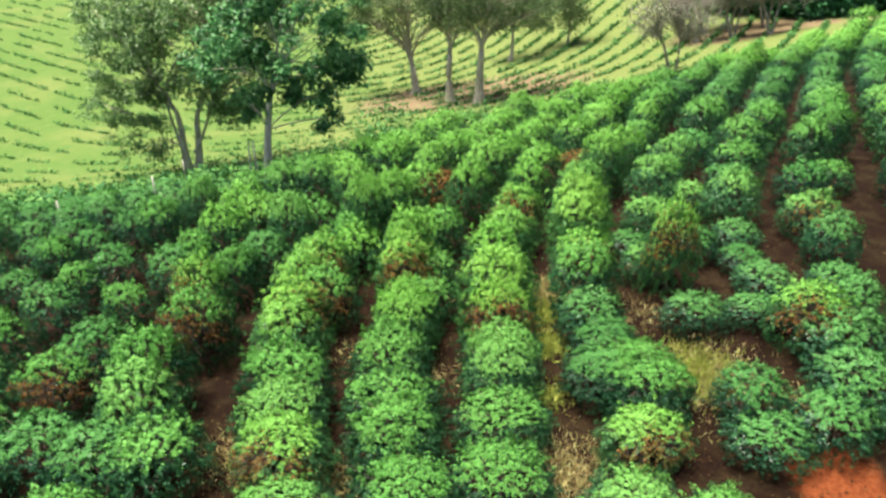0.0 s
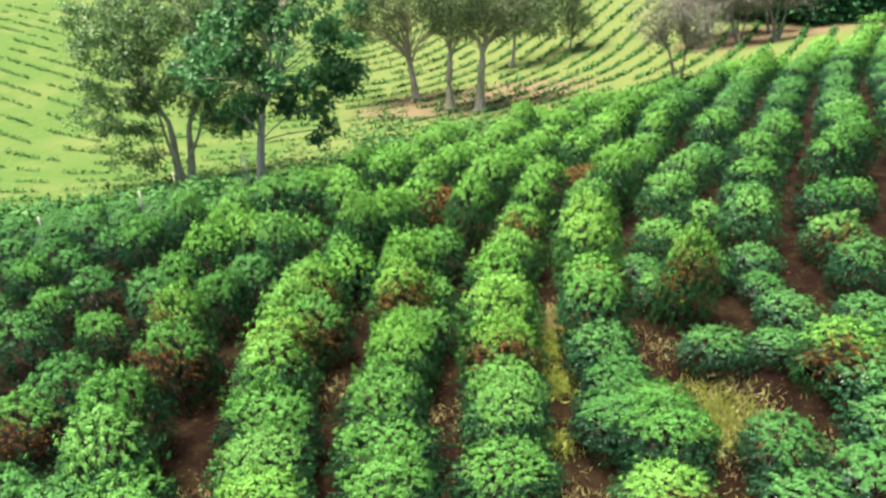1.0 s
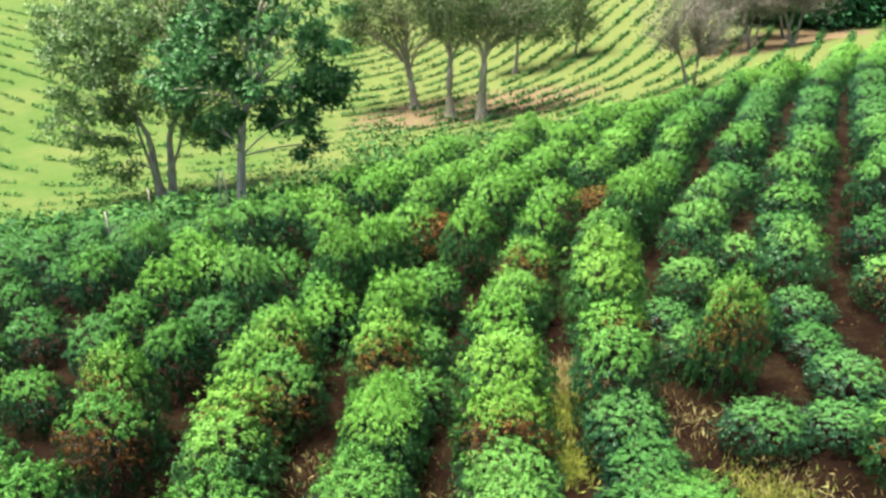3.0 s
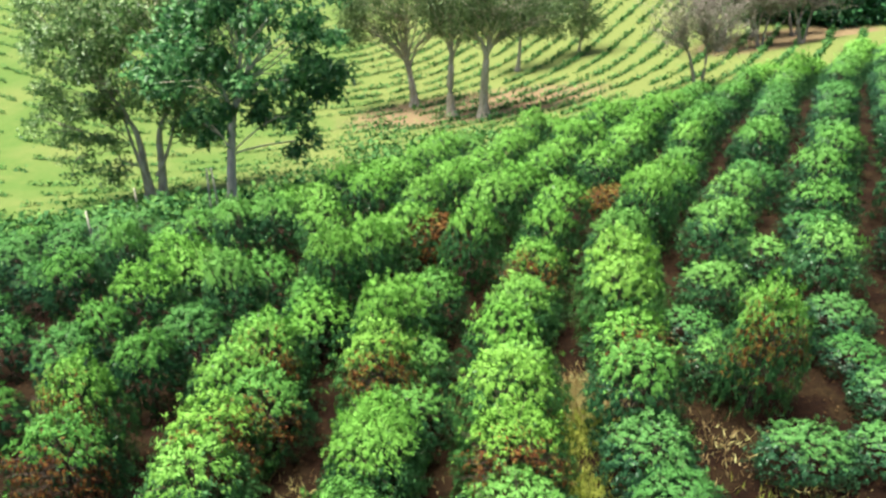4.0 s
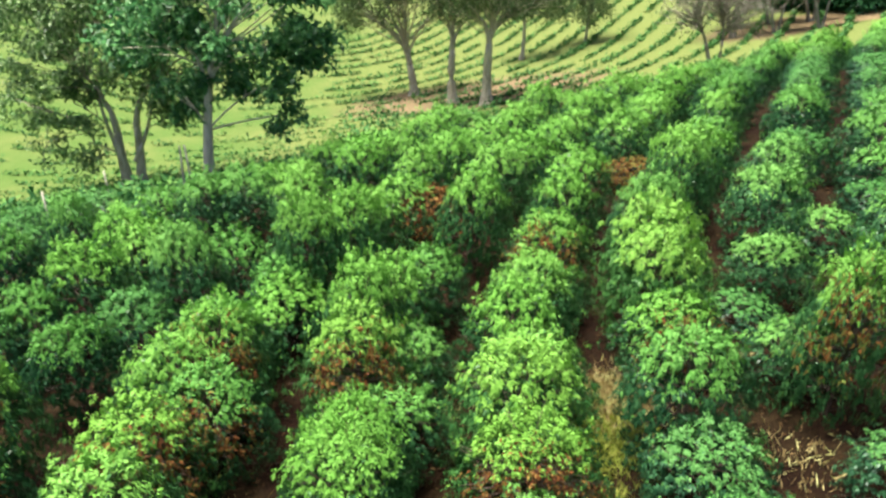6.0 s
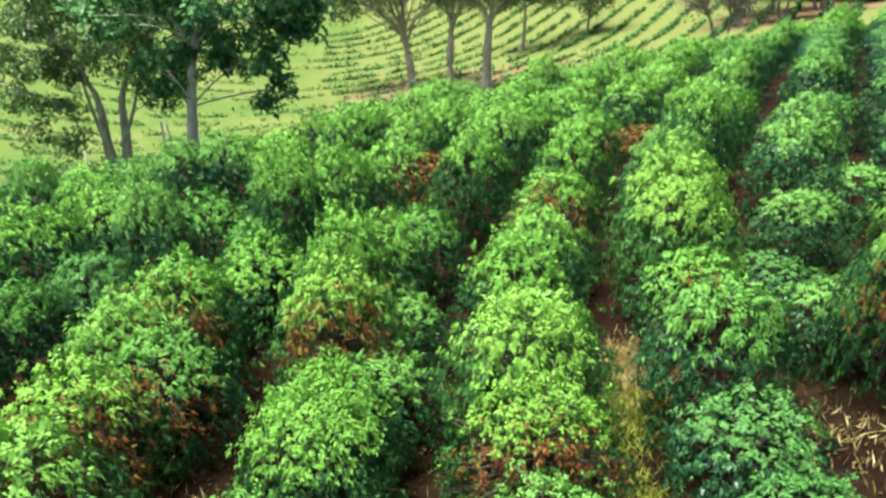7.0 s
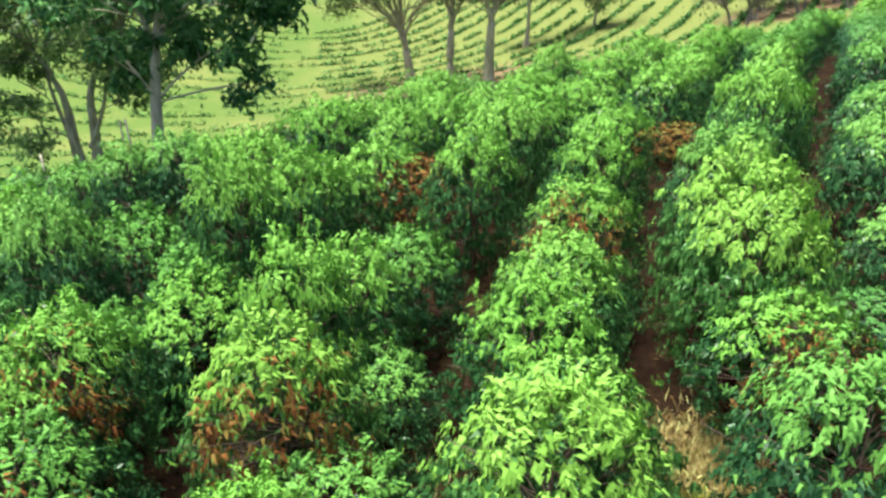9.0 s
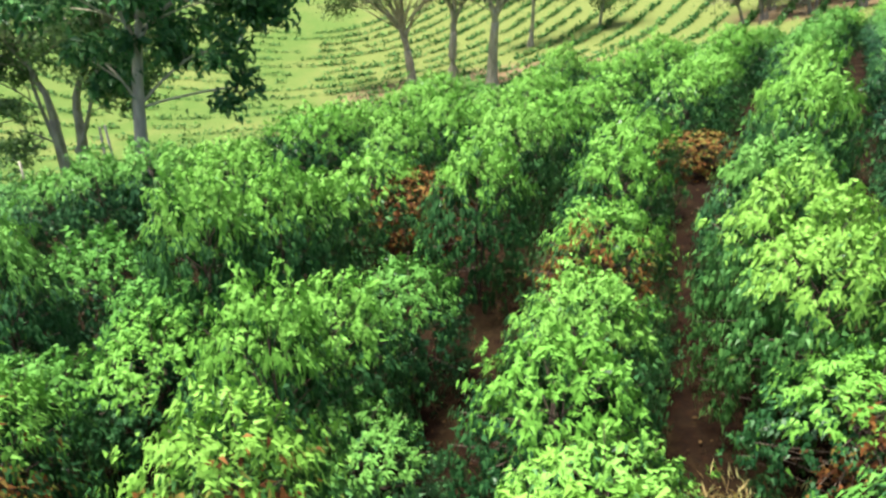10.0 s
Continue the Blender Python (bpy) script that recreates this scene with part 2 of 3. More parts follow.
def leaves_mesh(name, base, way, normal, length, width, slots, materials, fine=True):
    """Folded, drooping leaves: base points, directions, normals, sizes."""
    n = len(base)
    way = way / np.linalg.norm(way, axis=1)[:, None]
    side = np.cross(way, normal)
    side /= np.linalg.norm(side, axis=1)[:, None] + 1e-9
    up = np.cross(side, way)
    length, width = length[:, None], width[:, None]
    fold = up * width * 0.35
    left = base + way * length * 0.45 - side * width * 0.5 + fold
    right = base + way * length * 0.45 + side * width * 0.5 + fold
    tip = base + way * length - up * length * 0.18
    if fine is None:
        verts = np.stack([base - side * width * 0.55, base + side * width * 0.55 + fold, tip], 1).reshape(-1, 3)
        tri = np.array([[0, 1, 2]])
        k = 3
    elif fine:
        rib = base + way * length * 0.5
        verts = np.stack([base, left, right, tip, rib], 1).reshape(-1, 3)
        tri = np.array([[0, 2, 4], [0, 4, 1], [4, 2, 3], [4, 3, 1]])
        k = 5
    else:
        verts = np.stack([base, left, right, tip], 1).reshape(-1, 3)
        tri = np.array([[0, 2, 3], [0, 3, 1]])
        k = 4
    faces = (np.arange(n)[:, None, None] * k + tri[None]).reshape(-1, 3)
    me = bpy.data.meshes.new(name)
    me.vertices.add(len(verts))
    me.vertices.foreach_set("co", verts.astype(np.float32).ravel())
    me.loops.add(faces.size)
    me.loops.foreach_set("vertex_index", faces.astype(np.int32).ravel())
    me.polygons.add(len(faces))
    me.polygons.foreach_set("loop_start", np.arange(0, faces.size, 3, dtype=np.int32))
    me.polygons.foreach_set("material_index", np.repeat(slots, len(tri)).astype(np.int32))
    for m in materials:
        me.materials.append(m)
    me.update(calc_edges=True)
    return me


def tube_mesh(name, paths, mat, sides=6):
    """Tapered tubes along paths of (point, radius)."""
    verts, faces = [], []
    for path in paths:
        start = len(verts)
        for i, (p, r) in enumerate(path):
            a = Vector(path[max(i - 1, 0)][0])
            b = Vector(path[min(i + 1, len(path) - 1)][0])
            q = (b - a).to_track_quat("Z", "Y")
            for k in range(sides):
                w = 2 * math.pi * k / sides
                verts.append(Vector(p) + q @ Vector((r * math.cos(w), r * math.sin(w), 0)))
        for i in range(len(path) - 1):
            for k in range(sides):
                s, e = start + i * sides, start + (i + 1) * sides
                faces.append((s + k, s + (k + 1) % sides, e + (k + 1) % sides, e + k))
        faces.append(tuple(start + (len(path) - 1) * sides + k for k in range(sides)))
    me = bpy.data.meshes.new(name)
    me.from_pydata([tuple(v) for v in verts], [], faces)
    me.polygons.foreach_set("use_smooth", np.ones(len(me.polygons), bool))
    me.materials.append(mat)
    return me


# ---- coffee bushes ----
BUSH_H = 2.3


def bush_leaves(rng, h, r, shoots, per, size, withered):
    """Leafy shoots on a lumpy beehive dome, hanging at their tips."""
    zs = np.linspace(0.1, h, 80)
    u = np.clip((zs - 0.36 * h) / (0.645 * h), 0, 0.999)
    rad = r * (1 - u**2) ** 0.57 * (0.78 + 0.22 * np.clip(zs / (0.4 * h), 0, 1) ** 0.8)
    grad = np.gradient(rad, zs)
    cum = np.cumsum(rad * np.sqrt(1 + grad**2) * (0.55 + 1.0 * zs / h))
    cum /= cum[-1]
    ph = Vector(rng.uniform(0, 50, 3))
    base, way, normal, length, width, slot, twigs = [], [], [], [], [], [], []
    for i in range(int(shoots * 1.22)):
        inner = i >= shoots
        f = rng.uniform() if inner else (i + rng.uniform()) / shoots
        z, rr, g = np.interp(f, cum, zs), np.interp(f, cum, rad), np.interp(f, cum, grad)
        az = i * 2.39996 + rng.normal(0, 0.2)
        out = np.array([math.cos(az), math.sin(az), 0.0])
        nrm = out - np.array([0, 0, max(g, -6.0)])
        nrm /= np.linalg.norm(nrm)
        surf = out * rr + np.array([0, 0, z])
        lump = noise.noise(Vector(surf) * 1.5 + ph) * 0.22 + noise.noise(Vector((surf[0] * 2.9, surf[1] * 2.9, surf[2] * 4.6)) + ph) * 0.13
        depth = rng.uniform(0.28, 0.5) if inner else (rng.uniform(-0.14, 0.0) if i % 11 == 0 else 0.08 + 0.17 * rng.uniform() ** 1.6)
        p = surf + nrm * (lump - depth)
        p[2] = max(p[2], 0.12)
        sick = 1.5 * withered * math.exp(-(((z / h - 0.64) / 0.2) ** 2)) * max(0.0, -out[1] - 0.2) * min(max(0.75 + 1.6 * noise.noise(Vector(surf) * 2.0 + ph), 0.0), 1.3)
        d = nrm * 0.9 + np.array([0, 0, 0.2]) + rng.normal(0, 0.3, 3)
        d /= np.linalg.norm(d)
        side = np.array([-out[1], out[0], 0.0])
        slope = np.cross(side, nrm)
        slope *= -1 if slope[2] > 0 else 1
        if nrm[2] > 0.8:
            spin = rng.uniform(0, 6.283)
            slope = np.array([math.cos(spin), math.sin(spin), -0.25])
        run = max(size, 0.1) * 1.9 * rng.uniform(0.7, 1.2)
        if i % 14 == 0 or sick > 0.35:
            a = (out[0] * 0.05, out[1] * 0.05, max(0.1, p[2] * 0.8))
            twigs.append([(a, 0.012), (tuple((np.array(a) + p) / 2 + np.array([0, 0, 0.05])), 0.009), (tuple(p + d * run), 0.004)])
        for j in range(per):
            if rng.uniform() < 0.45 * sick:
                continue
            s = (j + rng.uniform()) / per
            q = p + d * run * s * 0.8 - np.array([0, 0, 0.35 * run * s * s]) + rng.normal(0, 0.35 * size, 3)
            turn = 1 if j % 2 else -1
            w = slope * rng.uniform(0.25, 0.95) + side * turn * rng.uniform(0.0, 0.7) + nrm * rng.uniform(-0.05, 0.38) + rng.normal(0, 0.24, 3) - np.array([0, 0, rng.uniform(0.0, 0.35)])
            base.append(q)
            way.append(w)
            normal.append(nrm + np.array([0, 0, 0.15]) + rng.normal(0, 0.16, 3))
            size_now = size * rng.uniform(0.7, 1.2)
            length.append(size_now)
            width.append(size_now * rng.uniform(0.35, 0.47))
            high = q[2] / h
            # New growth and painted top light together: likelier high up and facing upward.
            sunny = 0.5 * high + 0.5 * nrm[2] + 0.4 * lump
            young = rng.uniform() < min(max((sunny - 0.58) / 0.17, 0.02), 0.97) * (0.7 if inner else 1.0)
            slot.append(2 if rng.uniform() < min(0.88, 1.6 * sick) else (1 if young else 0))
    return [np.array(v) for v in (base, way, normal, length, width, slot)], twigs


def build_bush(seed, tone, withered, level):
    rng = np.random.default_rng(seed)
    h, r = BUSH_H, 1.27 * rng.uniform(0.95, 1.05)
    data, twigs = bush_leaves(rng, h, r, (780, 450, 330)[level], (14, 16, 13)[level], (0.084, 0.098, 0.112)[level], withered)
    bush = new("coffee_bush")
    bush.empty_display_size = 0.2
    part("foliage", leaves_mesh("foliage", *data, [M_LEAF[tone], M_LIT_TIP[tone], M_WITHER], None if level else False), bush)
    stems = [[((0.05 * math.cos(a), 0.05 * math.sin(a), -0.1), 0.035), ((0.1 * math.cos(a), 0.1 * math.sin(a), h * 0.5), 0.025), ((0.06 * math.cos(a), 0.06 * math.sin(a), h * 0.8), 0.01)] for a in (seed, seed + 2.1, seed + 4.2)]
    part("stem", tube_mesh("stem", stems + twigs, M_TWIG, 3), bush)
    words = {"withered": "brown", "lime": "lime-green", "bright": "yellow-green", "green": "mid-green", "dark": "deep green"}[tone]
    state = "with browned thinning branches" if withered else "with dense drooping leaves"
    return tagged(bush, f"rounded {words} coffee bush {state} on soil", "coffee bush", "rows of coffee bushes")


BUSHES = {}


def put_bush(x, y, tall, tone, sick, level, rng):
    variant = int(rng.integers(0, 4)) if not sick else int(rng.integers(0, 2))
    key = (variant, tone, sick, level)
    turn = rng.uniform(0, 360) if not sick else rng.uniform(-25, 25)
    up = tall / BUSH_H
    wide = float(np.interp(y, [15, 17.5, 23, 27, 33], [1.08, 0.96, 0.96, 1.0, 1.12])) * rng.uniform(0.94, 1.06) * (0.7 + 0.3 * min(1.0, up))
    m = pose(x, y, gz(x, y) - 0.03) @ Matrix.Diagonal((wide, wide * 0.86, up, 1)) @ pose(0, 0, 0, 0, 0, turn)
    if key not in BUSHES:
        BUSHES[key] = build_bush(variant * 7 + len(tone) + 40 * sick + 3 * level, tone, 1.0 if sick else 0.0, level)
        BUSHES[key].matrix_basis = m
        return BUSHES[key]
    return copy_thing(BUSHES[key], m)


def row_x(x0, y):
    """Planting rows bend towards the knoll as they run away, and draw together on the near side."""
    if y < 17:
        return x0 * (1 - 0.035 * (17 - y))
    far = max(0.0, y - 19)
    return x0 + (0.04 * far * far if far < 5 else 1.0 + 0.42 * (far - 5) + 0.004 * (far - 5) ** 2)


BARE_SPOTS = [(9.4, 10.6, 1.7), (6.9, 15.3, 1.5), (3.7, 20.7, 1.0), (6.3, 18.8, 0.9), (6.7, 31.0, 0.7), (0.0, 28.2, 0.6), (0.6, 25.2, 0.7), (5.6, 16.8, 0.8)]
TONES = {"w": "withered", "l": "lime", "b": "bright", "g": "green", "d": "dark"}
PLANTS = []


def plant_row(x0, start, *seen):
    """One planting row: single plants (x, y, height of the top, tone; a capital letter: browned), the gaps filled at an even pace."""
    rng = np.random.default_rng(int(1000 + 10 * x0))
    line = [(x, y, top + 0.1 - gz(x, y), TONES[tone.lower()], tone.isupper()) for x, y, top, tone in seen]
    y = start
    while y < 75:
        x = row_x(x0, y)
        if y > field_edge(x):
            break
        bare = any(math.hypot(x - a, y - b) < c for a, b, c in BARE_SPOTS)
        apart = min([math.hypot(p[0] - x, p[1] - y) for p in line] or [9])
        near = min([math.hypot(p[0] - x, p[1] - y) for p in PLANTS] or [9])
        if apart > 1.95 and near > 1.7 and not bare and abs(x) < 5.5 + y * 0.63:
            line.append((x + rng.normal(0, 0.13), y, rng.uniform(1.7, 2.5), "", False))
        y += 0.15
    PLANTS.extend(line)


plant_row(-1.4, 7.0, (-0.9, 10.8, 0.9, "g"), (-1.2, 12.4, 1.3, "g"), (-1.35, 14.1, 1.4, "g"), (-1.5, 15.2, 1.8, "g"), (-1.2, 17.2, 1.7, "b"), (-1.2, 18.1, 2.2, "b"), (-1.2, 19.8, 2.05, "L"), (-0.5, 19.2, 1.1, "g"), (-0.4, 21.2, 1.3, "g"), (-1.3, 21.4, 2.15, "b"),
          (-0.85, 22.7, 2.4, "b"), (0.0, 23.9, 2.15, "g"), (1.15, 26.5, 2.35, "b"), (2.1, 29.8, 2.4, "b"), (3.1, 31.3, 2.4, "b"), (-0.05, 29.0, 1.4, "W"))
plant_row(1.7, 7.5, (1.3, 11.2, 1.0, "g"), (1.5, 13.2, 1.35, "g"), (1.6, 14.7, 1.75, "g"), (1.7, 16.0, 1.7, "g"), (1.7, 17.3, 1.9, "L"), (1.72, 18.7, 2.35, "l"), (2.1, 20.1, 1.7, "b"), (1.8, 21.1, 2.2, "b"), (2.35, 22.4, 1.9, "b"), (2.7, 23.4, 2.0, "g"),
          (3.05, 24.6, 2.75, "B"), (3.7, 27.0, 2.2, "b"), (4.5, 29.1, 2.5, "b"), (7.0, 31.8, 1.75, "W"), (6.9, 33.0, 2.5, "b"))
plant_row(4.8, 7.0, (4.2, 10.6, 0.9, "g"), (4.9, 12.4, 1.3, "B"), (5.3, 13.9, 1.6, "g"), (4.4, 14.9, 1.1, "d"), (5.35, 15.1, 1.2, "g"), (4.8, 16.3, 1.15, "d"), (4.6, 17.4, 1.55, "d"), (4.6, 18.8, 2.55, "g"), (5.0, 21.0, 2.0, "B"), (5.0, 22.2, 3.0, "l"), (5.25, 23.3, 3.2, "l"),
          (5.6, 24.9, 2.8, "g"), (6.9, 27.0, 3.2, "b"), (7.3, 28.2, 3.0, "g"))
plant_row(8.0, 7.5, (7.9, 12.2, 1.0, "d"), (7.9, 13.5, 1.9, "d"), (7.75, 17.25, 1.8, "d"), (7.45, 19.3, 3.1, "B"), (7.1, 20.2, 2.2, "g"), (7.0, 22.3, 2.1, "d"), (7.85, 23.1, 2.85, "g"), (8.6, 25.2, 3.45, "g"), (9.7, 27.3, 3.6, "g"), (10.4, 28.6, 3.1, "g"))
plant_row(11.1, 8.0, (9.6, 12.6, 1.6, "d"), (10.7, 13.8, 2.0, "d"), (11.2, 15.4, 2.5, "d"), (10.6, 16.2, 2.85, "B"), (9.7, 17.4, 1.6, "d"), (10.5, 18.8, 2.9, "d"), (10.4, 20.4, 2.5, "d"), (10.8, 22.0, 2.9, "d"), (9.0, 21.3, 2.3, "d"), (9.8, 24.8, 2.4, "g"), (11.1, 23.6, 3.3, "g"), (11.9, 25.6, 2.9, "d"), (12.7, 27.1, 3.3, "g"), (13.8, 29.5, 3.8, "g"))
plant_row(14.2, 10.0, (12.3, 16.9, 2.8, "d"), (12.7, 18.5, 3.1, "d"), (13.3, 20.3, 3.5, "d"), (13.6, 22.4, 2.9, "G"), (14.3, 24.6, 3.3, "d"), (15.9, 27.7, 3.9, "g"))
plant_row(-4.5, 7.0, (-3.5, 10.6, 0.8, "g"), (-3.9, 12.1, 1.05, "B"), (-4.2, 13.4, 1.6, "g"), (-4.4, 14.8, 1.8, "g"), (-4.6, 16.5, 1.85, "b"), (-4.7, 18.0, 1.6, "L"), (-4.8, 19.8, 1.9, "b"), (-3.95, 19.2, 1.4, "G"), (-4.2, 20.7, 1.95, "B"), (-4.7, 22.2, 1.5, "g"), (-3.4, 23.0, 1.5, "b"), (-3.65, 23.9, 1.95, "g"), (-3.05, 24.5, 2.3, "b"),
          (-2.1, 25.5, 2.15, "b"), (-1.9, 27.2, 1.9, "b"), (-1.0, 28.8, 1.85, "b"))
plant_row(-7.9, 7.5, (-6.9, 12.1, 1.0, "g"), (-7.8, 13.4, 1.25, "g"), (-8.05, 14.8, 1.4, "g"), (-8.2, 12.0, 0.9, "d"), (-7.6, 17.3, 1.65, "G"), (-7.85, 18.6, 1.5, "B"), (-7.5, 21.0, 1.95, "g"), (-6.8, 22.6, 1.6, "d"), (-6.0, 23.9, 1.8, "g"), (-5.4, 25.4, 1.85, "g"), (-4.1, 28.9, 1.65, "b"), (-2.7, 31.8, 1.8, "b"))
plant_row(-11.0, 8.0, (-10.9, 15.1, 0.8, "G"), (-10.4, 16.5, 1.5, "d"), (-11.0, 19.8, 1.0, "g"), (-10.1, 21.9, 1.35, "d"), (-9.6, 23.1, 1.65, "g"), (-8.9, 24.3, 1.65, "b"), (-7.8, 25.9, 1.5, "b"), (-8.5, 26.4, 1.35, "b"), (-7.7, 30.1, 1.15, "g"), (-6.4, 30.4, 1.5, "g"), (-10.0, 12.6, 0.7, "d"))
plant_row(-14.1, 8.0, (-13.5, 19.6, 0.6, "d"), (-12.4, 26.5, 0.9, "g"), (-10.9, 27.6, 1.3, "g"))
for across in (-17.2, -20.3, -23.4, -26.5, -29.6, 17.4, 20.6, 23.8, 27.0):
    plant_row(across, 12.0)


def plant_field():
    rng = np.random.default_rng(11)
    PLANTS.sort(key=lambda p: math.hypot(p[0] - 0.5, p[1] - 12))
    rest = []
    for n, (x, y, tall, tone, sick) in enumerate(PLANTS):
        shade = noise.noise((x * 0.11, y * 0.11, 2.0)) + 0.28 * noise.noise((x * 3.1, y * 3.1, 9.0)) * 2 - 0.02 * abs(x - 2) - 0.22 * (x > 9.5 and y < 24) - 0.2 * (x < -8.8) + 0.4 * (y > 20 and -2 < x < 9) - 0.15 * (x > 14)
        tone = tone or ("bright" if shade > 0.0 else ("green" if shade > -0.5 else "dark"))
        if x < -2:
            tall *= float(np.interp(field_edge(x) - y, [1, 7], [0.55, 1.0]))
        if n < 300:
            put_bush(x, y, tall, tone, sick, 0 if n < 28 else (1 if n < 105 else 2), rng)
        else:
            rest.append((x, y, tall / BUSH_H))
    shapes = [bush_leaves(np.random.default_rng(70 + k), BUSH_H, 1.4, 210, 8, 0.16, 0.0)[0] for k in range(4)]
    far = []
    for n, (x, y, size) in enumerate(rest):
        base, way, normal, length, width, slot = shapes[n % 4]
        a = rng.uniform(0, 6.28)
        turn = np.array([[math.cos(a), -math.sin(a), 0], [math.sin(a), math.cos(a), 0], [0, 0, 1]])
        far.append((base @ turn.T * size + np.array([x, y, gz(x, y)]), way @ turn.T, normal @ turn.T, length, width, slot))
    data = [np.concatenate(v) for v in zip(*far)]
    me = leaves_mesh("far_coffee", *data, [M_LEAF["bright"], M_LIT_TIP["bright"]], None)
    tagged(new("far_coffee", me), "distant rows of green coffee bushes on the knoll", "coffee bushes", kind="stuff")


plant_field()


# ---- trees ----
def limb_path(rng, a, b, r0, r1, bow, leave=None):
    """A bent limb from a to b that thins from r0 to r1, leaving a in the direction given."""
    a, b = Vector(a), Vector(b)
    if leave:
        c = a + Vector(leave).normalized() * (b - a).length * 0.45
        return [(tuple(a.lerp(c, f).lerp(c.lerp(b, f), f) + Vector(rng.normal(0, 0.03, 3)) * (b - a).length * min(f, 1 - f)), r0 + (r1 - r0) * f) for f in (0, 0.14, 0.28, 0.42, 0.56, 0.7, 0.85, 1.0)]
    bend = Vector((rng.normal(0, bow), rng.normal(0, bow), abs(rng.normal(0, bow)) * 0.6)) * (b - a).length
    return [(tuple(a.lerp(b, f) + bend * (4 * f * (1 - f)) * 0.5), r0 + (r1 - r0) * f) for f in (0, 0.2, 0.4, 0.6, 0.8, 1.0)]


def build_tree(name, place, trunks, lobes, spec, leaf, bark, label, group="", lean=0.0):
    """trunks: foot, fork (relative to the place) and radius; lobes: centre, radii and number of leaf clumps; lean: how far it leans to the right with height."""
    rng = np.random.default_rng(spec["seed"])
    trunks = [(foot, (fork[0] + lean * fork[2], fork[1], fork[2]), radius) for foot, fork, radius in trunks]
    lobes = [((c[0] + lean * c[2], c[1], c[2]), radii, int(count * spec["dense"])) for c, radii, count in lobes]
    tree = new(name)
    tree.matrix_basis = pose(place[0], place[1], gz(*place) - 0.1)
    forks = []
    for foot, fork, radius in trunks:
        path = limb_path(rng, foot, fork, radius, radius * 0.62, 0.04)
        path[0] = (path[0][0], radius * 1.5)
        part("trunk", tube_mesh("trunk", [path], bark, 10), tree)
        forks.append((Vector(path[-1][0]), radius * 0.62, [Vector(p) for p, _ in path]))
    sites, led = [], set()
    for (cx, cy, cz), (rx, ry, rz), count in lobes:
        heart = Vector((cx, cy, cz))
        fork, radius, stem = min(forks, key=lambda f: (f[0] - heart).length)
        low = cz < fork.z + 1.0
        first = not low and tuple(fork) not in led
        led.add(tuple(fork) if not low else None)
        along = stem[-1] - stem[-3]
        main = limb_path(rng, stem[3] if low else fork - along * 0.1, heart, radius * (0.3 if low else 1.0 if first else 0.7), 0.04, 0.08, None if low else along)
        part("limb", tube_mesh("limb", [main], bark, 6), tree)
        twigs = []
        for k in range(count):
            d = Vector(rng.normal(0, 1, 3)).normalized()
            d *= rng.uniform(0.35, 1.0) ** 0.5 * (1.0 + 0.55 * noise.noise(d * 1.7 + heart))
            p = heart + Vector((d.x * rx, d.y * ry, d.z * rz))
            sites.append(np.array(p))
            if k % spec["twig_every"] == 0:
                start = main[int(rng.integers(2, 6))][0]
                twigs.append(limb_path(rng, start, p, 0.05, 0.012, 0.14))
                if spec["sprays"]:
                    for _ in range(spec["sprays"]):
                        q = Vector(twigs[-1][int(rng.integers(2, 6))][0])
                        twigs.append(limb_path(rng, q, q + Vector(rng.normal(0, 0.9, 3)) + Vector((0, 0, 0.5)), 0.022, 0.006, 0.1))
        part("branch", tube_mesh("branch", twigs, bark, 3), tree)
    for fork, radius, stem in forks:
        if tuple(fork) not in led:
            heart = min((Vector(c) for c, _, _ in lobes if c[2] > fork.z + 2), key=lambda c: (c - fork).length)
            part("limb", tube_mesh("limb", [limb_path(rng, fork, heart + Vector((1, 0.5, 1)), radius, 0.04, 0.04, stem[-1] - stem[-3])], bark, 6), tree)
    per = spec["per_site"]
    n = len(sites) * per
    centre = np.repeat(np.array(sites), per, 0)
    base = centre + rng.normal(0, 1, (n, 3)) * np.array([1, 1, 0.6]) * spec["loose"]
    way = rng.normal(0, 1, (n, 3)) + np.array([0, 0, -spec["droop"]])
    normal = rng.normal(0, 0.6, (n, 3)) + np.array([0, 0, 1.0])
    length = spec["leaf"] * rng.uniform(0.6, 1.3, n)
    part("crown", leaves_mesh("crown", base, way, normal, length, length * rng.uniform(0.4, 0.6, n), np.zeros(n), [leaf], False), tree)
    return tagged(tree, label, "tree", group)


SPEC_A = dict(seed=5, dense=0.9, per_site=54, loose=0.34, leaf=0.28, droop=0.5, twig_every=4, sprays=0)
SPEC_B = dict(seed=9, dense=0.6, per_site=58, loose=0.31, leaf=0.36, droop=0.5, twig_every=5, sprays=0)
SPEC_C = dict(seed=14, dense=1.7, per_site=34, loose=0.55, leaf=0.26, droop=0.9, twig_every=3, sprays=0)
SPEC_BARE = dict(seed=21, dense=3.0, per_site=7, loose=0.7, leaf=0.24, droop=0.3, twig_every=1, sprays=4)
SPEC_FOREST = dict(seed=31, dense=1.0, per_site=40, loose=0.9, leaf=0.6, droop=0.3, twig_every=8, sprays=0)

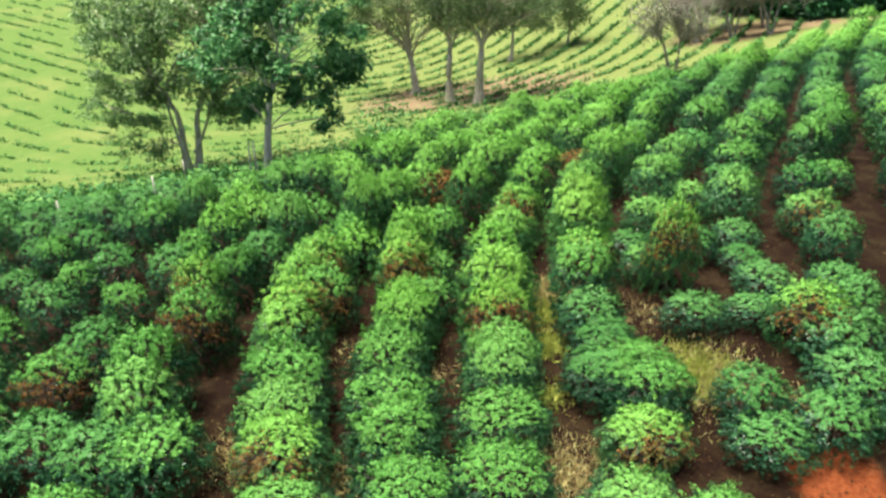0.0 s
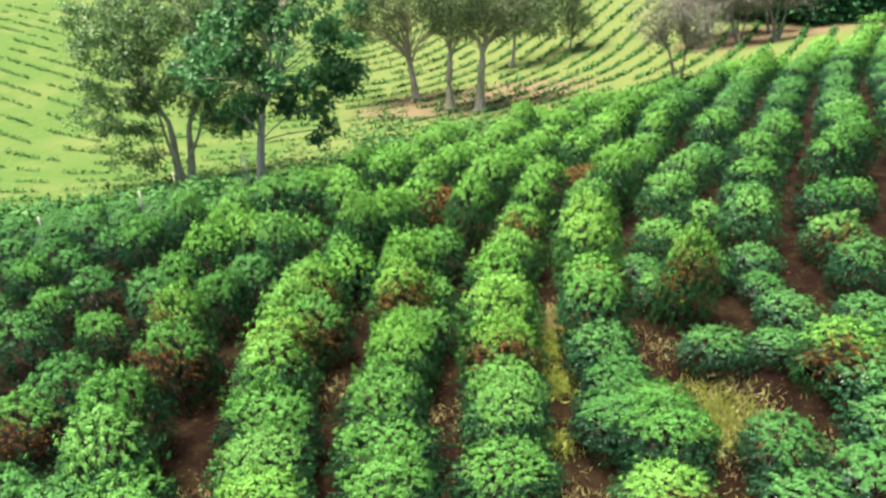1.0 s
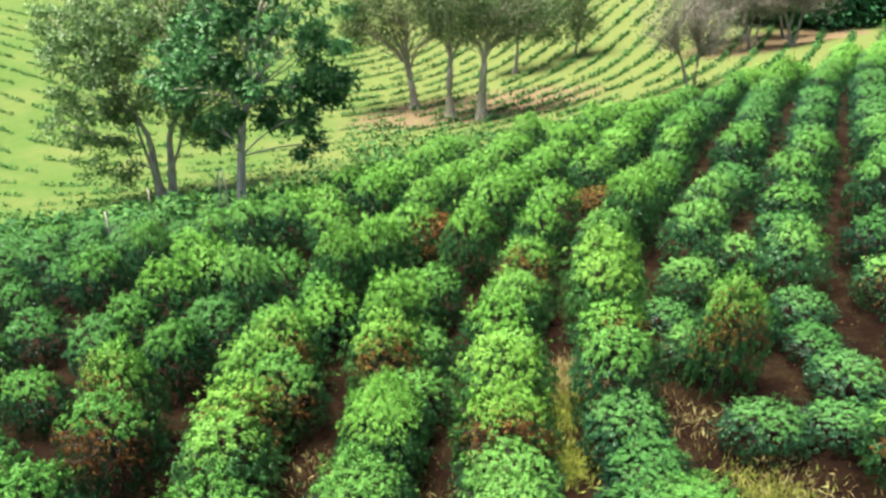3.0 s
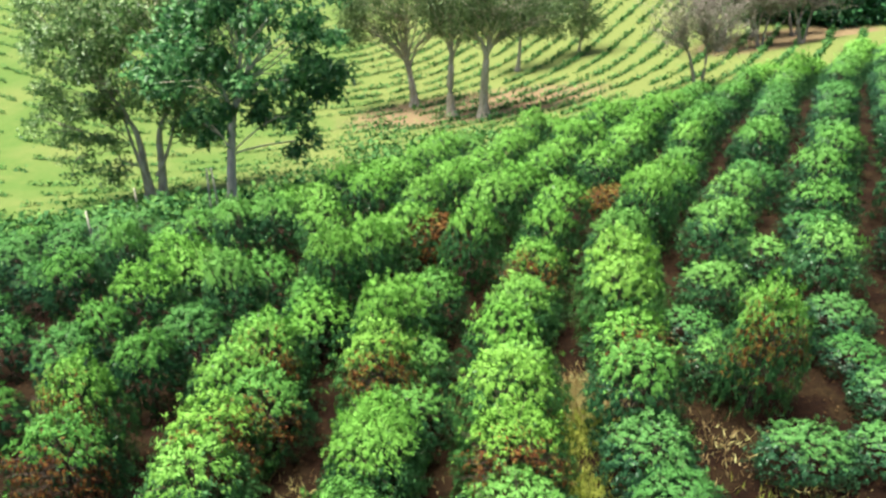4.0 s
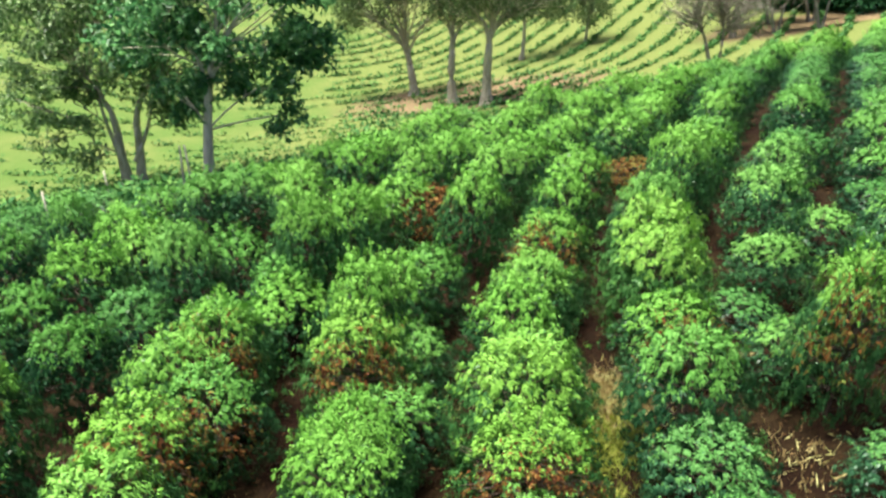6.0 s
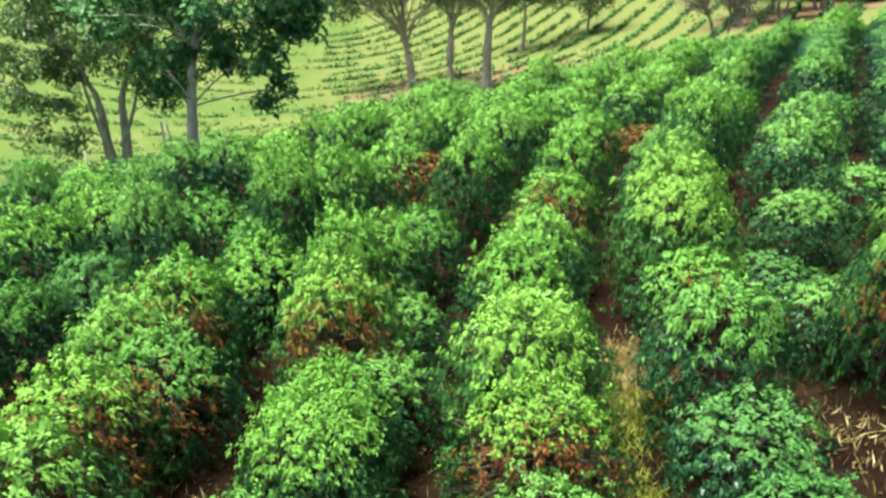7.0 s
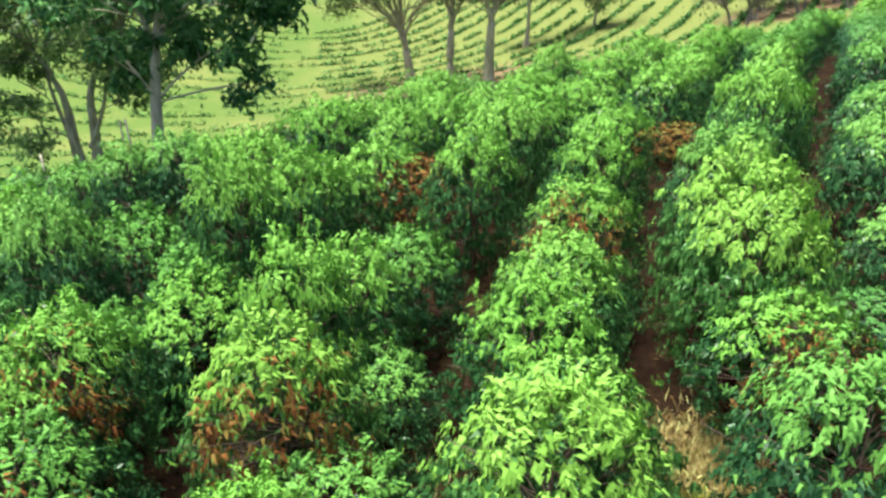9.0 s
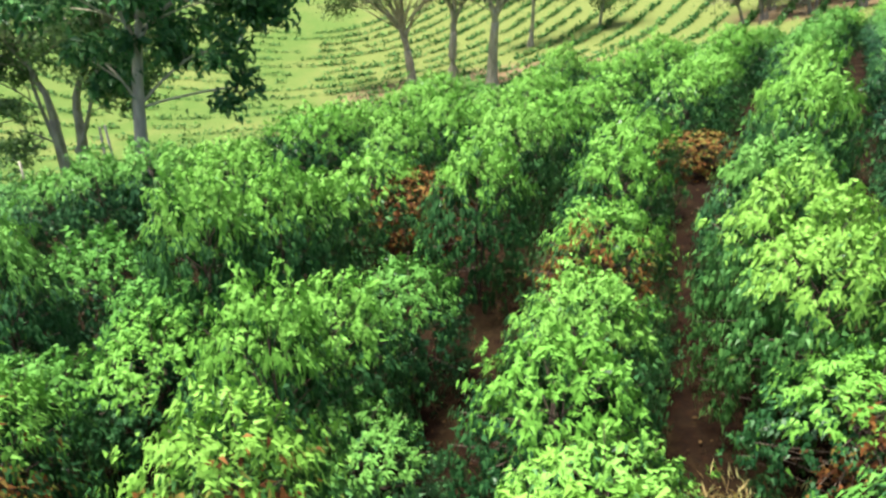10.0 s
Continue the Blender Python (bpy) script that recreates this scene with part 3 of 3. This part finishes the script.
build_tree(
    "shade_tree", (-19.4, 48.5),
    [((-0.25, 0, 0), (-0.9, 0, 3.4), 0.36), ((0.42, 0.1, 0), (0.2, 0.2, 3.8), 0.33), ((-0.4, 0.05, 1.3), (-2.1, 0.4, 5.2), 0.13), ((0.4, 0.1, 1.6), (1.3, -0.2, 5.0), 0.13)],
    [((-1.0, 0, 8.7), (4.2, 3.5, 3.2), 105), ((-5.4, 0.5, 10.6), (3.4, 2.8, 2.7), 110), ((-4.9, -0.3, 3.0), (1.7, 1.2, 1.7), 15), ((-2.4, -0.6, 3.0), (0.9, 0.8, 1.8), 14),
     ((2.9, 0.3, 7.2), (2.6, 2.4, 2.8), 60), ((-5.2, 0, 7.0), (2.2, 1.8, 1.6), 28), ((-6.4, 0.3, 5.0), (1.7, 1.5, 1.5), 13), ((-3.4, 0, 5.2), (1.2, 1.2, 1.4), 11), ((2.6, -0.2, 4.6), (1.4, 1.2, 1.0), 12), ((3.4, 0.8, 11.0), (2.8, 2.4, 2.6), 70), ((-0.5, 0.3, 14.0), (5.8, 4.5, 3.4), 200)],
    SPEC_A, M_TREE_A, M_BARK, "tall shade tree with several stems and airy dark green crown", lean=0.16)
build_tree(
    "broadleaf_tree", (-10.9, 38.8),
    [((0, 0, 0), (0.05, 0, 5.0), 0.27)],
    [((1.9, 0, 8.6), (4.2, 3.2, 3.1), 120), ((-1.8, 0, 7.6), (2.5, 2.2, 2.4), 50), ((2.3, -0.4, 5.1), (1.6, 1.3, 1.2), 24), ((4.3, 0, 6.9), (1.6, 1.3, 1.2), 24), ((-1.0, -0.2, 4.7), (1.2, 1.1, 1.0), 16), ((3.6, -0.2, 3.9), (0.7, 0.6, 0.9), 6), ((1.5, 0.5, 12.8), (4.6, 3.6, 2.9), 130)],
    SPEC_B, M_TREE_B, M_PALE, "broadleaf tree with thin pale trunk and dense green crown", lean=0.12)
build_tree(
    "slender_tree", (-3.2, 78.2),
    [((0, 0, 0), (-0.4, 0, 3.1), 0.5)],
    [((-2.4, 0, 8.6), (1.6, 1.4, 1.6), 16), ((3.0, 0, 8.8), (1.8, 1.6, 1.6), 18), ((-6.2, 0, 8.8), (1.5, 1.2, 2.8), 50), ((-1.0, 0, 11.6), (6.0, 3.0, 2.6), 120)],
    SPEC_C, M_TREE_C, M_BARK, "slender forked tree with sparse drooping crown over young coffee", "trees in the hollow")
build_tree(
    "slender_tree", (0.8, 71.5),
    [((0, 0, 0), (-0.1, 0, 5.0), 0.46)],
    [((-1.7, 0, 9.4), (1.7, 1.4, 1.5), 18), ((2.0, 0, 9.2), (1.8, 1.5, 1.6), 18), ((0.2, 0, 11.8), (4.2, 2.5, 2.2), 80)],
    dict(SPEC_C, seed=15), M_TREE_C, M_BARK, "slender straight tree with thin crown over young coffee", "trees in the hollow")
build_tree(
    "slender_tree", (3.8, 69.0),
    [((0, 0, 0), (0.1, 0, 5.4), 0.5)],
    [((-1.7, 0, 8.6), (1.7, 1.3, 1.5), 18), ((2.6, 0, 8.6), (2.1, 1.6, 1.5), 24), ((5.6, 0, 9.0), (2.6, 1.8, 1.8), 36), ((1.0, 0, 11.2), (5.4, 3.0, 2.3), 100)],
    dict(SPEC_C, seed=16), M_TREE_C, M_BARK, "slender forked tree with grey-green crown over young coffee", "trees in the hollow")
build_tree(
    "slender_tree", (8.8, 88.0),
    [((0, 0, 0), (0.1, 0, 5.0), 0.26)],
    [((-1.4, 0, 6.4), (1.8, 1.5, 1.6), 20), ((2.2, 0, 6.4), (2.2, 1.4, 1.6), 24), ((0.8, 0, 9.2), (4.4, 2.5, 2.2), 60)],
    dict(SPEC_C, seed=17), M_TREE_C, M_BARK, "slender tree with sparse crown among terraced rows", "trees in the hollow")
build_tree(
    "slender_tree", (16.6, 91.0),
    [((0, 0, 0), (0.2, 0, 3.0), 0.20)],
    [((0.4, 0, 4.4), (2.1, 1.7, 2.2), 46), ((-2.4, 0, 6.2), (2.2, 1.6, 1.7), 26), ((0.0, 0, 8.4), (4.0, 2.5, 2.2), 50)],
    dict(SPEC_C, seed=18), M_TREE_C, M_BARK, "low-crowned grey-green tree among terraced rows", "trees in the hollow")
for n, (x, y) in enumerate([(22.6, 66.5), (34.6, 82.0), (30.6, 83.0), (38.0, 80.0), (33.0, 87.0), (40.0, 86.0), (36.5, 88.0)]):
    build_tree(
        "bare_tree", (x, y),
        [((0, 0, 0), (-0.5, 0, 2.6), 0.20), ((0.35, 0, 0), (0.9, 0, 2.8), 0.16)],
        [((-2.2, 0, 5.2), (2.4, 1.6, 2.2), 20), ((2.4, 0, 5.2), (2.5, 1.8, 2.0), 20), ((0.4, 0, 7.2), (3.6, 2.2, 1.9), 24)],
        dict(SPEC_BARE, seed=21 + n), M_TREE_C, M_BARE, "nearly leafless grey-brown tree beside pasture terraces", "bare trees", lean=-0.14)
for n, (x, y) in enumerate([(40, 97), (43.5, 94), (47, 91), (52, 92), (58, 91), (64, 90), (44, 98), (50, 100), (58, 100), (70, 95)]):
    build_tree(
        "forest_tree", (x, y),
        [((0, 0, 0), (0.2, 0, 4.0), 0.32)],
        [((0, 0, 5.6), (3.8, 3.4, 3.6), 80), ((1.0, -1.0, 2.2), (3.4, 2.8, 2.3), 60), ((-1.5, 0.5, 9.5), (3.2, 3.0, 2.6), 40)],
        dict(SPEC_FOREST, seed=31 + n), M_FOREST, M_BARK, "dark dense forest tree beyond the plantation", "forest edge")


# ---- young coffee in arcs on the pasture ----
def build_young_rows():
    rng = np.random.default_rng(3)
    sites = []
    first, last = radians(238), radians(330)
    for k in range(0, 30):
        rad = 10 + 2.9 * k
        s = -75.0
        while s < rad * (last - first) + 45:
            right = s > rad * 0.75
            s += (0.75 if right else 1.05) * rng.uniform(0.8, 1.2)
            a = first + min(max(s, 0.0), rad * (last - first)) / rad
            on = min(s, 0.0) + max(s - rad * (last - first), 0.0)
            x = -19 + rad * math.cos(a) - on * math.sin(a)
            y = 112 + rad * math.sin(a) + on * math.cos(a)
            if y > 128 or x < -95 or x > 46 or y < field_edge(x) + (7.0 if x < 2 else 2.5):
                continue
            patchy = noise.noise((x * 0.25, y * 0.25, k * 3.0))
            if patchy < (-0.45 if right else -0.22) or rng.uniform() < 0.1:
                continue
            sites.append((x + rng.normal(0, 0.08), y + rng.normal(0, 0.08), rng.uniform(0.7, 1.2) * (1.15 if right else 0.9) * (1.1 if -6 < x < 13 and y < 79 else 1.0), a))
    for shift in (0.9, 1.7, 3.4, 5.2):
        x = -40.0
        while x < 2:
            x += 0.42 * rng.uniform(0.7, 1.4)
            if noise.noise((x * 0.3, shift, 8.0)) > -0.3:
                sites.append((x, field_edge(x) + shift + rng.normal(0, 0.08), rng.uniform(1.1, 1.7), 1.57))
    sites = np.array(sites)
    base = np.c_[sites[:, :2], ground_z(sites[:, 0], sites[:, 1])]
    per = 30
    n = len(base) * per
    size = np.repeat(sites[:, 2], per)
    ang = np.repeat(sites[:, 3], per)
    along = rng.normal(0, 0.38, n) * size
    across = rng.normal(0, 0.14, n) * size
    lift = np.abs(rng.normal(0, 0.2, n)) * size + 0.04
    b = np.repeat(base, per, 0) + np.c_[-np.sin(ang) * along + np.cos(ang) * across, np.cos(ang) * along + np.sin(ang) * across, lift]
    way = rng.normal(0, 1, (n, 3)) + np.array([0, 0, -0.3])
    normal = rng.normal(0, 0.5, (n, 3)) + np.array([0, 0, 1.0])
    length = 0.30 * size * rng.uniform(0.6, 1.2, n)
    me = leaves_mesh("young_coffee", b, way, normal, length, length * 0.55, np.zeros(n), [M_YOUNG], None)
    tagged(new("young_coffee", me), "curved rows of low young coffee plants on pale pasture", "young coffee", kind="stuff")


build_young_rows()


# ---- dry grass in the lanes ----
def build_grass(name, label, spots, mat, height, seed):
    rng = np.random.default_rng(seed)
    b = []
    for x, y, rad, count in spots:
        b.append(np.c_[x + rng.normal(0, rad * 0.5, count), y + rng.normal(0, rad * 0.5, count)])
    b = np.concatenate(b)
    n = len(b)
    base = np.c_[b, ground_z(b[:, 0], b[:, 1])]
    way = rng.normal(0, 0.55, (n, 3)) + np.array([0, 0, 0.9])
    normal = rng.normal(0, 1, (n, 3))
    length = height * rng.uniform(0.5, 1.3, n)
    me = leaves_mesh(name, base, way, normal, length, np.full(n, 0.009), np.zeros(n), [mat], False)
    tagged(new(name, me), label, "dry grass", kind="stuff")


build_grass("dry_grass", "tufts of dry straw-coloured grass between coffee rows", [(3.8, 20.4, 0.85, 4200), (7.3, 15.0, 1.6, 2200), (3.1, 12.2, 1.2, 1800), (3.2, 9.5, 1.2, 1200), (6.4, 18.3, 1.1, 250), (-2.6, 12.0, 1.2, 900), (9.3, 13.5, 1.0, 500), (-0.2, 16.0, 1.2, 250), (-5.8, 13.0, 1.0, 600), (-3.0, 17.5, 1.0, 200), (0.3, 20.5, 0.9, 150), (6.6, 21.5, 0.9, 100)], M_STRAW, 0.22, 8)
build_grass("green_weeds", "low yellow-green weeds in bare spots of the field", [(3.5, 19.2, 0.9, 1600), (7.1, 15.3, 1.2, 2600), (3.2, 17.3, 0.7, 1100), (3.0, 15.0, 0.6, 500)], M_WEED, 0.24, 9)


# ---- fallen leaves in the lanes ----
def build_litter():
    rng = np.random.default_rng(17)
    n = 24000
    x, y = rng.uniform(-13, 16, n), 7 + 26 * rng.uniform(0, 1, n) ** 1.3
    base = np.c_[x, y, ground_z(x, y) + rng.uniform(0.03, 0.09, n)]
    way = np.c_[rng.normal(0, 1, (n, 2)), rng.normal(0, 0.25, n)]
    normal = rng.normal(0, 0.35, (n, 3)) + np.array([0, 0, 1.0])
    length = rng.uniform(0.04, 0.11, n)
    me = leaves_mesh("leaf_litter", base, way, normal, length, length * rng.uniform(0.15, 0.5, n), np.zeros(n), [M_LITTER], False)
    tagged(new("leaf_litter", me), "scattered brown fallen leaves on the lanes between rows", "leaf litter", kind="stuff")


build_litter()


# ---- stakes at the field edge ----
def build_stake(x, y, h, lean):
    me = tube_mesh("wooden_stake", [[((0, 0, -0.2), 0.05), ((lean * 0.5, 0, h * 0.5), 0.048), ((lean, 0, h), 0.04)]], M_POST, 7)
    ob = new("wooden_stake", me)
    ob.matrix_basis = pose(x, y, gz(x, y))
    tagged(ob, "pale weathered wooden stake standing among the coffee", "stake", "field stakes")


for x, y, h, lean in [(-11.6, 37.6, 2.6, 0.1), (-11.1, 37.4, 2.6, -0.1), (-16.2, 34.6, 1.9, 0.0), (-20.3, 32.0, 1.8, 0.05), (-17.0, 41.0, 1.7, 0.0)]:
    build_stake(x, y, h, lean)
